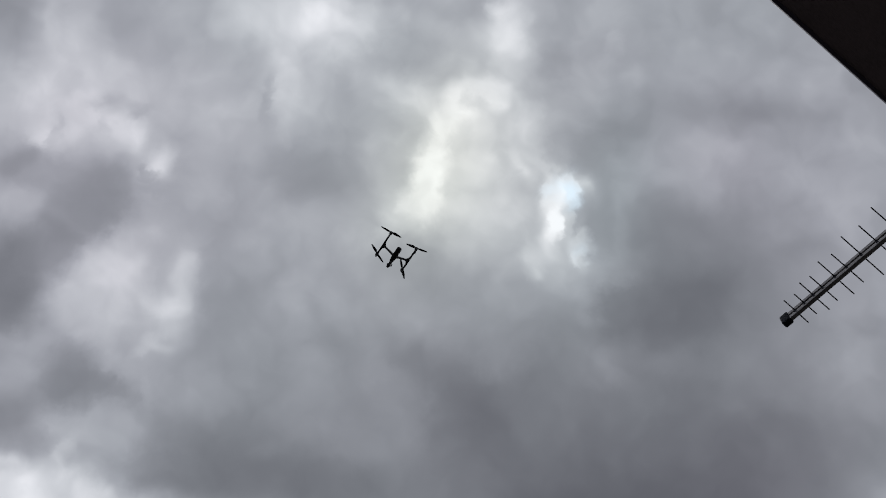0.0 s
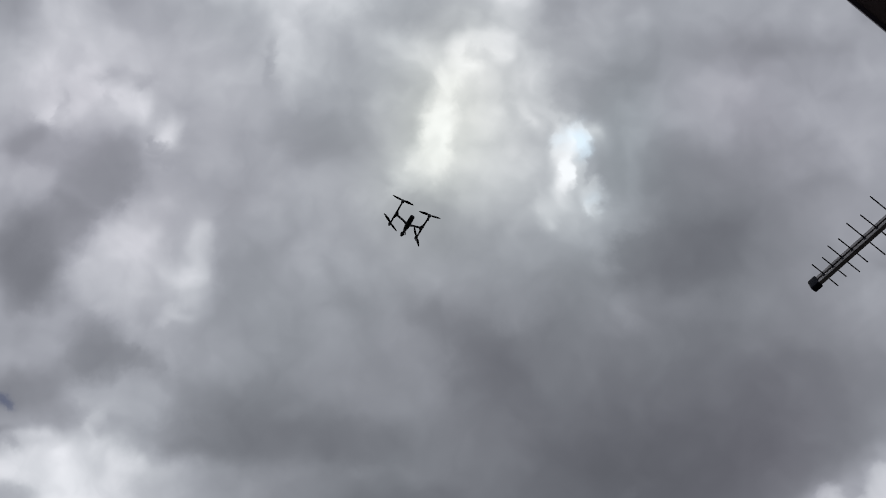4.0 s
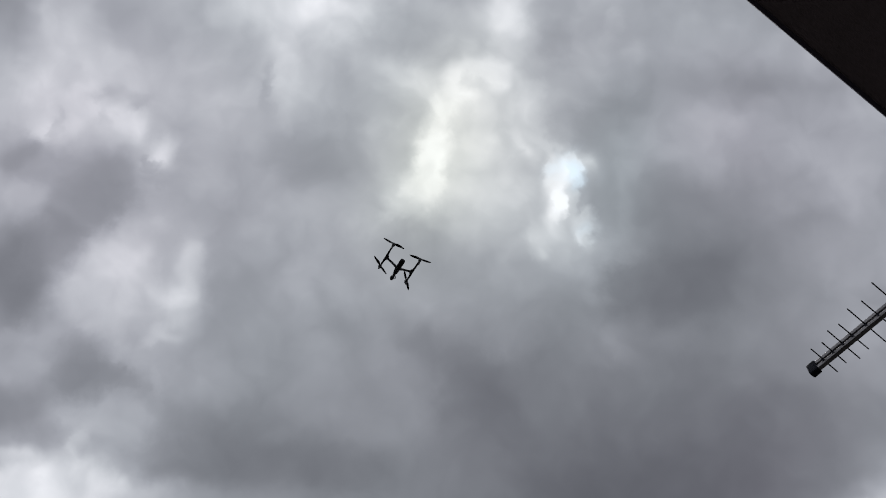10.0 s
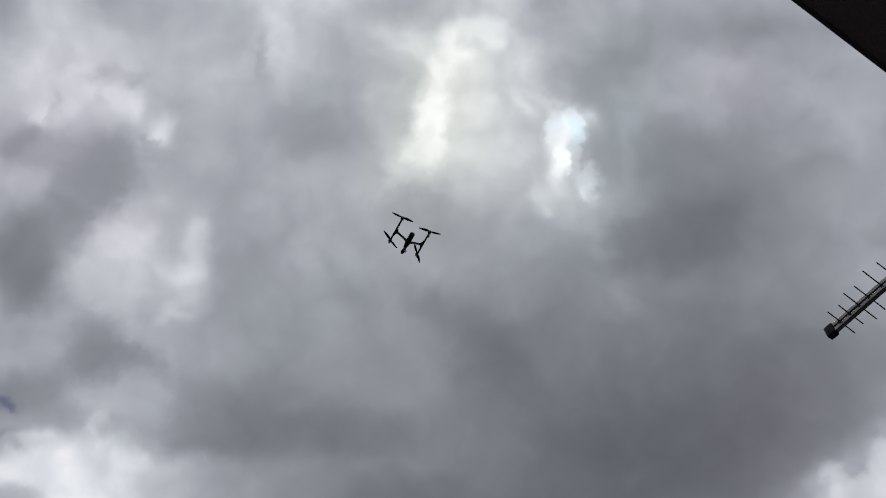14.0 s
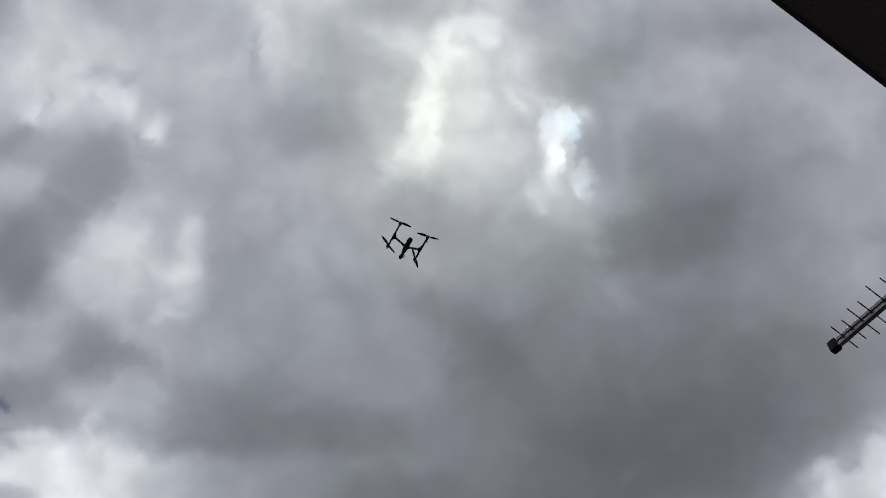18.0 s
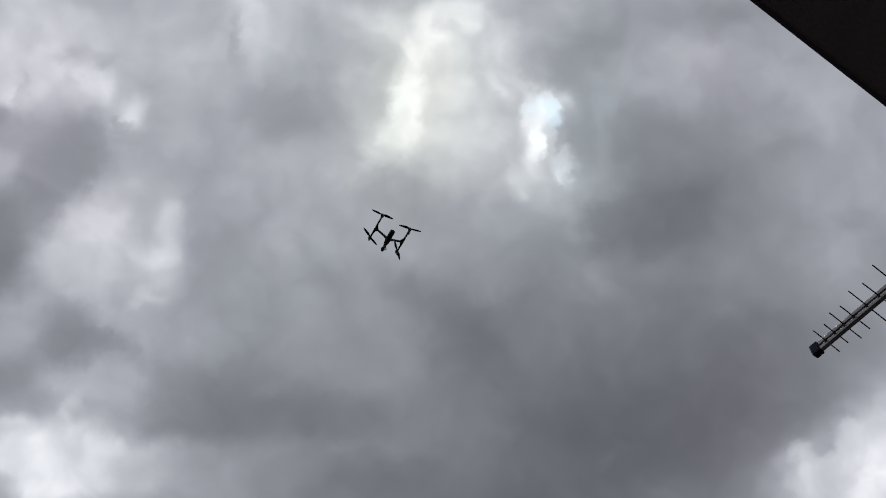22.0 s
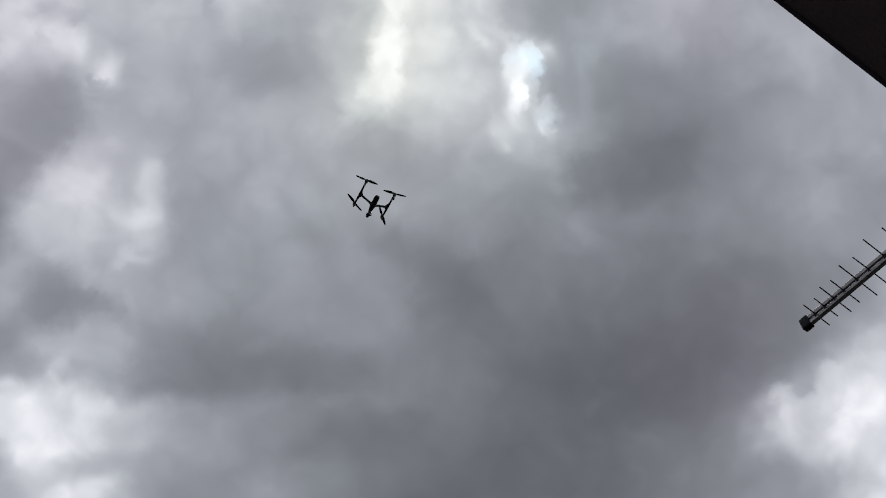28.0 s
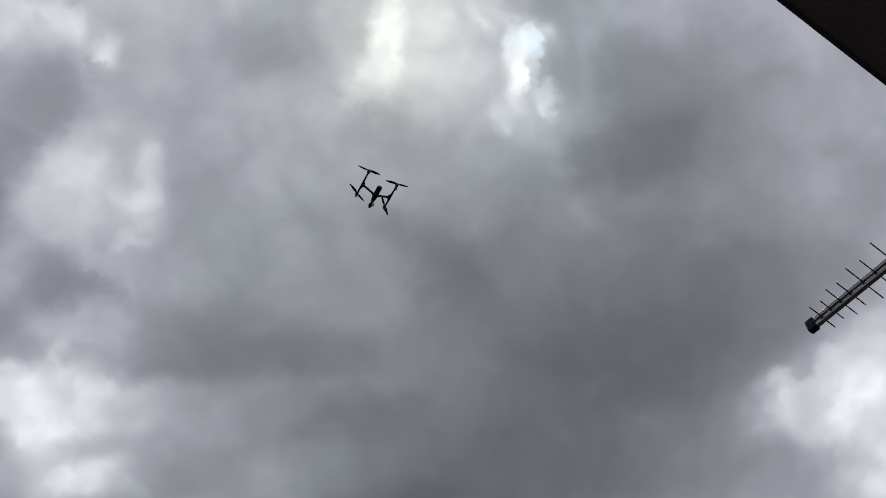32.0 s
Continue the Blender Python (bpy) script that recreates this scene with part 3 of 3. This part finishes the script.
BLADE = material("black_propeller_blade", (0.008, 0.008, 0.009), 0.6, 0.0, 200, 0.2, 30, 0.0, (1, 1, 1), 0.2)
LENS = material("dark_lens_glass", (0.01, 0.012, 0.016), 0.08, 0.0, 60, 0.1, 20, 0.0)
LENS_GREY = material("grey_gimbal_metal", (0.20, 0.20, 0.21), 0.35, 0.7, 160, 0.2, 25, 0.03)
EAVE_WOOD = material("dark_stained_eave_boards", (0.20, 0.155, 0.165), 0.65, 0.0, 30, 0.35, 2.0, 0.25, (1, 12, 1))
FASCIA = material("black_painted_fascia", (0.06, 0.05, 0.08), 0.55, 0.0, 50, 0.3, 3.0, 0.15, (1, 10, 1))
ROOFING = material("dark_bitumen_roofing", (0.05, 0.047, 0.045), 0.85, 0.0, 90, 0.3, 2.5, 0.4)
RENDERED = material("grey_brown_rendered_wall", (0.15, 0.138, 0.13), 0.85, 0.0, 70, 0.2, 1.2, 0.35)
EARTH = material("dark_garden_ground", (0.040, 0.038, 0.036), 0.95, 0.0, 14, 0.4, 0.6, 0.5)


# ---- mesh helpers ----
def part(name, bm, surface, parent=None, label=""):
    mesh = bpy.data.meshes.new(name)
    bmesh.ops.recalc_face_normals(bm, faces=bm.faces)
    bm.to_mesh(mesh)
    bm.free()
    mesh.materials.append(surface)
    for p in mesh.polygons:
        p.use_smooth = False
    ob = new(name, mesh)
    if parent is not None:
        ob.parent = parent
    return tagged(ob, label)


def smooth(ob, angle=35):
    for p in ob.data.polygons:
        p.use_smooth = True
    ob.data.set_sharp_from_angle(angle=radians(angle))
    return ob


def box(bm, low, high, bevel=0.0, segments=2):
    made = bmesh.ops.create_cube(bm, size=1.0)["verts"]
    for v in made:
        v.co = Vector((low[i] + (v.co[i] + 0.5) * (high[i] - low[i]) for i in range(3)))
    if bevel:
        edges = list({e for v in made for e in v.link_edges})
        bmesh.ops.bevel(bm, geom=edges, offset=bevel, segments=segments, affect="EDGES", profile=0.6)
    return bm


def rings(bm, loops, close=True):
    """Skins rings of points, each as long as the next, and caps both ends."""
    rows = [[bm.verts.new(p) for p in loop] for loop in loops]
    n = len(rows[0])
    for a, b in zip(rows, rows[1:]):
        for i in range(n):
            bm.faces.new((a[i], a[(i + 1) % n], b[(i + 1) % n], b[i]))
    if close:
        bm.faces.new(rows[0][::-1])
        bm.faces.new(rows[-1])
    return bm


def tube(bm, points, radii, n=12, flat=1.0):
    """A round tube along points; flat squeezes it upright."""
    points = [Vector(p) for p in points]
    loops = []
    for i, p in enumerate(points):
        along = (points[min(i + 1, len(points) - 1)] - points[max(i - 1, 0)]).normalized()
        side = along.cross(Vector((0, 0, 1)))
        side = side.normalized() if side.length > 1e-4 else Vector((1, 0, 0))
        top = side.cross(along).normalized()
        loops.append([p + radii[i] * (side * math.cos(a) + top * flat * math.sin(a)) for a in (2 * math.pi * k / n for k in range(n))])
    return rings(bm, loops)


def turned(bm, profile, centre=(0, 0, 0), n=20):
    """A turned body: profile of (radius, height)."""
    c = Vector(centre)
    return rings(bm, [[c + Vector((r * math.cos(a), r * math.sin(a), z)) for a in (2 * math.pi * k / n for k in range(n))] for r, z in profile])


def oval(y, wide, high, x=0.0, z=0.0, n=20, square=2.6):
    """An upright ring with rounded corners at y."""
    ring = []
    for k in range(n):
        a = 2 * math.pi * k / n
        c, s = math.cos(a), math.sin(a)
        ring.append(Vector((x + wide * math.copysign(abs(c) ** (2 / square), c), y, z + high * math.copysign(abs(s) ** (2 / square), s))))
    return ring


def thing(name, m, label, category, group=""):
    ob = new(name)
    ob.empty_display_size = 0.1
    ob.matrix_world = m
    return tagged(ob, label, category, group)


# ---- ground and house: the eave passes over the camera ----
HOUSE_TURN = 37.47                       # the outward way of the eave, degrees left of north
EAVE_Z, EAVE_BACK = 5.214, 0.108                # the eave's lower edge: its height and how far it lies behind the origin
HOUSE = pose(0, 0, 0, 0, 0, HOUSE_TURN)   # x along the eave, y outward


def structure(name, bm, surface, label, category):
    ob = part(name, bm, surface)
    ob.matrix_world = HOUSE
    return tagged(ob, label, category, kind="structure")


bm = bmesh.new()
bmesh.ops.create_grid(bm, x_segments=24, y_segments=24, size=1500)
ground = part("ground", bm, EARTH)
tagged(ground, "dark bare garden ground in front of the house", "ground", kind="structure")

edge = -EAVE_BACK
bm = bmesh.new()
box(bm, (-5.0, edge - 1.45, -0.3), (5.5, edge - 1.15, EAVE_Z + 0.22))
structure("wall_front", bm, RENDERED, "plain grey-brown rendered house wall under the eave", "wall")
bm = bmesh.new()
box(bm, (-5.0, edge - 6.2, -0.3), (5.5, edge - 5.9, EAVE_Z + 0.22))
structure("wall_back", bm, RENDERED, "plain grey-brown rendered back wall", "wall")
for name, x in (("wall_west", -5.0), ("wall_east", 5.2)):
    bm = bmesh.new()
    box(bm, (x, edge - 5.9, -0.3), (x + 0.3, edge - 1.45, EAVE_Z + 0.11))
    structure(name, bm, RENDERED, "plain grey-brown rendered end wall", "wall")
bm = bmesh.new()
box(bm, (-5.7, edge - 1.15, EAVE_Z + 0.012), (6.2, edge - 0.019, EAVE_Z + 0.04))
structure("soffit", bm, EAVE_WOOD, "very dark stained board soffit under the eave", "soffit")
bm = bmesh.new()
box(bm, (-5.7, edge - 0.019, EAVE_Z), (6.2, edge, EAVE_Z + 0.055), 0.003)
smooth(structure("fascia", bm, FASCIA, "straight black painted fascia board along the eave", "fascia"))
bm = bmesh.new()
rise = 0.16
for a, b in (((edge - 0.012, 0.057), (edge - 3.6, 0.057 + 3.57 * rise)), ((edge - 7.3, 0.057), (edge - 3.6, 0.057 + 3.57 * rise))):
    rings(bm, [[Vector((x, a[0], EAVE_Z + a[1])), Vector((x, b[0], EAVE_Z + b[1])), Vector((x, b[0], EAVE_Z + b[1] + 0.03)), Vector((x, a[0], EAVE_Z + a[1] + 0.03))] for x in (-5.7, 6.2)])
structure("roof", bm, ROOFING, "low dark bitumen roof above the eave", "roof")


# ---- television antenna: two stacked booms with rods that grow towards the mast ----
LEAN = radians(12.28)   # the rods lean over to the east side


def television_antenna(m):
    antenna = thing("television_antenna", m, "weathered aluminium log-periodic television antenna with black end cap", "antenna")
    length, half, gap = 1.139, 0.0125, 0.037   # boom length, half its width, distance between the two axes
    for z in (gap / 2, -gap / 2):
        bm = bmesh.new()
        box(bm, (-half, -length, z - half), (half, -0.012, z + half), 0.0045, 4)
        smooth(part("boom", bm, ALUMINIUM, antenna, "upper square boom" if z > 0 else "lower square boom"), 50)
    bm = bmesh.new()
    box(bm, (-0.021, -0.029, -gap / 2 - 0.021), (0.021, 0.026, gap / 2 + 0.021), 0.012, 4)
    smooth(part("end_cap", bm, BLACK_PLASTIC, antenna, "black plastic end cap"), 50)
    # distance from the cap and half length of each rod, tip to mast
    rods = [(0.072, 0.090), (0.135, 0.083), (0.199, 0.108), (0.263, 0.101), (0.348, 0.129), (0.425, 0.115), (0.523, 0.150), (0.624, 0.134), (0.732, 0.160), (0.848, 0.150), (0.972, 0.178)]
    for i, (back, reach) in enumerate(rods):
        for side in (-1, 1):
            z = 0.0025 if (i % 2 == 0) == (side < 0) else -0.0025
            across, down = side * math.cos(LEAN), -side * math.sin(LEAN)
            bm = bmesh.new()
            droop = random.uniform(-0.0015, 0.0015)
            tube(bm, [(across * 0.003, -back, z + down * 0.003), (across * reach * 0.5, -back + droop * 0.4, z + down * reach * 0.5 + droop * 0.3), (across * (reach - 0.002), -back + droop, z + down * (reach - 0.002) + droop), (across * reach, -back + droop, z + down * reach + droop)], [0.0034, 0.0034, 0.0034, 0.0025], 10)
            smooth(part("rod", bm, ROD, antenna))
            bm = bmesh.new()
            tube(bm, [(across * 0.012, -back, z + down * 0.012), (across * 0.0185, -back, z + down * 0.0185)], [0.0052, 0.0045], 10)
            part("rivet", bm, ROD, antenna)
        # a black block carries both halves of the rod between the booms
        bm = bmesh.new()
        box(bm, (-half - 0.0015, -back - 0.007, -gap / 2 + 0.001), (half + 0.0015, -back + 0.007, gap / 2 - half + 0.002), 0.002, 2)
        part("rod_holder", bm, BLACK_PLASTIC, antenna, "black plastic rod holder")
    for back in (0.34, length - 0.16):
        bm = bmesh.new()
        box(bm, (-0.009, -back - 0.011, -gap / 2 + half + 0.0005), (0.009, -back + 0.011, gap / 2 - half - 0.0005))
        part("spacer", bm, BLACK_PLASTIC, antenna)
    bm = bmesh.new()
    box(bm, (-0.03, -length + 0.004, -gap / 2 - half - 0.006), (0.03, -length + 0.075, -gap / 2 - half - 0.001), 0.001)
    part("clamp_plate", bm, STEEL, antenna)
    return antenna


CAP = Vector((1.580, 2.497, 5.377))
ANTENNA = Matrix.Translation(CAP) @ pose(0, 0, 0, 1.39, 0, HOUSE_TURN)
television_antenna(ANTENNA)

foot = ANTENNA @ Vector((0, -1.139 + 0.04, 0))
mast_place = HOUSE.inverted() @ foot
mast_place.y = edge + 0.024
mast = thing("antenna_mast", HOUSE @ pose(mast_place.x, mast_place.y, EAVE_Z), "short galvanised steel antenna mast clamped to the fascia", "mast")
bm = bmesh.new()
top = mast_place.z - 0.037 / 2 - 0.0195 - EAVE_Z
tube(bm, [(0, 0, -0.25), (0, 0, top)], [0.0185, 0.0185], 20)
smooth(part("pole", bm, STEEL, mast))
for z in (0.04, 0.15):
    bm = bmesh.new()
    box(bm, (-0.045, -0.0235, z - 0.015), (0.045, 0.0215, z + 0.015), 0.002)
    part("wall_bracket", bm, STEEL, mast)


# ---- drone: slim body under two raised arms, four rotors ----
def propeller(parent, place, turn, hand):
    hub = bmesh.new()
    turned(hub, [(0.004, -0.004), (0.013, -0.003), (0.014, 0.004), (0.010, 0.010), (0.003, 0.013)], place, 16)
    hub = smooth(part("propeller", hub, MOTOR, parent, "two-bladed black propeller at rest"))
    for end in (0, 1):
        bm = bmesh.new()
        loops = []
        for s, chord, pitch, lift in ((0.008, 0.015, 24, 0.0), (0.03, 0.029, 22, 0.001), (0.055, 0.037, 18, 0.0015), (0.09, 0.033, 13, 0.003), (0.125, 0.025, 9, 0.005), (0.15, 0.016, 6, 0.007), (0.160, 0.007, 5, 0.008)):
            c, sn = math.cos(radians(pitch)), math.sin(radians(pitch)) * hand
            ring = []
            for u, w in ((-0.42, 0.0), (-0.15, 0.0016), (0.25, 0.0013), (0.58, 0.0), (0.25, -0.0011), (-0.15, -0.0012)):
                ring.append(Vector((u * chord * c * hand - w * sn, s, u * chord * sn * hand + w * c + lift + 0.003)))
            loops.append(ring)
        rings(bm, loops)
        bmesh.ops.transform(bm, matrix=Matrix.Translation(place) @ pose(0, 0, 0, 0, 0, turn + 180 * end), verts=bm.verts)
        smooth(part("blade", bm, BLADE, hub), 30)


def drone(m):
    craft = thing("quadcopter_drone", m, "black quadcopter camera drone hovering with raised arms", "drone")
    W, L, UP = 0.21, 0.197, 0.15        # half span, half length between rotors, rise of the side tubes above the body
    # body, nose forward
    bm = bmesh.new()
    rings(bm, [oval(y, w, h, z=z) for y, w, h, z in ((-0.1514, 0.0162, 0.0144, 0.010), (-0.1461, 0.0279, 0.0243, 0.010), (-0.1320, 0.0342, 0.0306, 0.009), (-0.0924, 0.0360, 0.0324, 0.008), (-0.0660, 0.0351, 0.0324, 0.006))])
    smooth(part("battery", bm, SHELL, craft, "rounded battery at the rear of the body"), 50)
    bm = bmesh.new()
    rings(bm, [oval(y, w, h, z=z) for y, w, h, z in ((-0.0656, 0.0324, 0.0306, 0.006), (-0.0440, 0.0360, 0.0333, 0.004), (-0.0088, 0.0387, 0.0360, 0.002), (0.0264, 0.0360, 0.0342, 0.000), (0.0616, 0.0297, 0.0297, -0.002), (0.0924, 0.0234, 0.0234, -0.004), (0.1100, 0.0180, 0.0171, -0.005), (0.1153, 0.0090, 0.0090, -0.005))])
    body = smooth(part("body", bm, SHELL, craft, "slim dark grey fuselage"), 50)
    bm = bmesh.new()
    box(bm, (-0.020, -0.055, -0.042), (0.020, 0.03, -0.031), 0.003)
    part("belly_plate", bm, CARBON, body)
    for x in (-0.012, 0.012):
        bm = bmesh.new()
        turned(bm, [(0.002, -0.0495), (0.0075, -0.049), (0.008, -0.0425)], (x, 0.015, 0), 14)
        part("belly_sensor", bm, LENS, body)
    # camera under the nose
    bm = bmesh.new()
    turned(bm, [(0.006, -0.052), (0.020, -0.050), (0.022, -0.034), (0.016, -0.024)], (0, 0.0960, 0), 18)
    gimbal = smooth(part("gimbal", bm, LENS_GREY, craft, "gimbal under the nose"), 50)
    bm = bmesh.new()
    tube(bm, [(0.0, 0.0960, -0.048), (0.028, 0.1020, -0.056), (0.033, 0.1140, -0.070), (0.031, 0.1270, -0.078)], [0.007, 0.008, 0.008, 0.006], 10)
    smooth(part("yoke", bm, LENS_GREY, gimbal))
    bm = bmesh.new()
    rings(bm, [oval(y, r, r, -0.006, -0.078, 18, 2.3) for y, r in ((0.1010, 0.010), (0.1050, 0.024), (0.1180, 0.028), (0.1370, 0.026), (0.1420, 0.021))])
    camera_head = smooth(part("camera_head", bm, SHELL, gimbal), 50)
    bm = bmesh.new()
    tube(bm, [(-0.006, 0.1415, -0.078), (-0.006, 0.1600, -0.078), (-0.006, 0.1620, -0.078)], [0.018, 0.018, 0.013], 18)
    smooth(part("lens", bm, LENS, gimbal, "round glass lens"), 50)
    # arms and side tubes
    for s in (-1, 1):
        knee = Vector((s * W, 0.012, UP))
        bm = bmesh.new()
        tube(bm, [(s * 0.030, 0.0, 0.012), (s * 0.075, 0.003, 0.012 + UP * 0.28), (s * (W - 0.045), 0.010, UP * 0.78), (s * (W - 0.004), 0.012, UP - 0.003)], [0.0190, 0.0152, 0.0150, 0.0180], 14)
        arm = smooth(part("arm", bm, CARBON, craft, "raised carbon arm"), 60)
        bm = bmesh.new()
        loops = []
        for y, inner in ((-0.070, 0.012), (-0.035, 0.018), (0.0, 0.040), (0.024, 0.040), (0.055, 0.018), (0.088, 0.012)):
            x0, x1 = s * (W - inner), s * (W + 0.012)
            loops.append([Vector((x0, y, UP - 0.010 - inner * 0.35)), Vector((x1, y, UP - 0.011)), Vector((x1, y, UP + 0.011)), Vector((x0, y, UP + 0.008 - inner * 0.25))])
        rings(bm, loops)
        smooth(part("knuckle", bm, SHELL, arm, "wedge-shaped joint between arm and side tube"), 40)
        bm = bmesh.new()
        tube(bm, [(s * W, -L, UP + 0.004), (s * W, -0.06, UP), (s * W, 0.08, UP), (s * W, L, UP + 0.004)], [0.0118, 0.0130, 0.0130, 0.0118], 14)
        smooth(part("side_tube", bm, CARBON, craft, "carbon tube between two rotors"), 60)
        for e in (-1, 1):
            at = (s * W, e * L, UP + 0.004)
            bm = bmesh.new()
            turned(bm, [(0.013, -0.018), (0.0210, -0.015), (0.0220, 0.012), (0.0240, 0.014), (0.0240, 0.030), (0.018, 0.035), (0.006, 0.037)], at, 20)
            motor = smooth(part("motor", bm, MOTOR, craft))
            bm = bmesh.new()
            tube(bm, [(at[0], at[1], at[2] - 0.012), (at[0] + s * 0.004, at[1] - e * 0.012, at[2] - 0.055), (at[0] + s * 0.006, at[1] - e * 0.018, at[2] - 0.094), (at[0] + s * 0.006, at[1] - e * 0.018, at[2] - 0.100)], [0.0135, 0.0105, 0.0100, 0.007], 12)
            smooth(part("landing_leg", bm, CARBON, craft), 50)
            propeller(craft, Vector((at[0], at[1], at[2] + 0.041)), {(-1, -1): 87, (-1, 1): 118, (1, -1): 78, (1, 1): 140}[(s, e)], s * e)
    return craft


drone(Matrix.Translation((-1.719, 4.841, 11.303)) @ pose(0, 0, 0, 0, 0, 32))
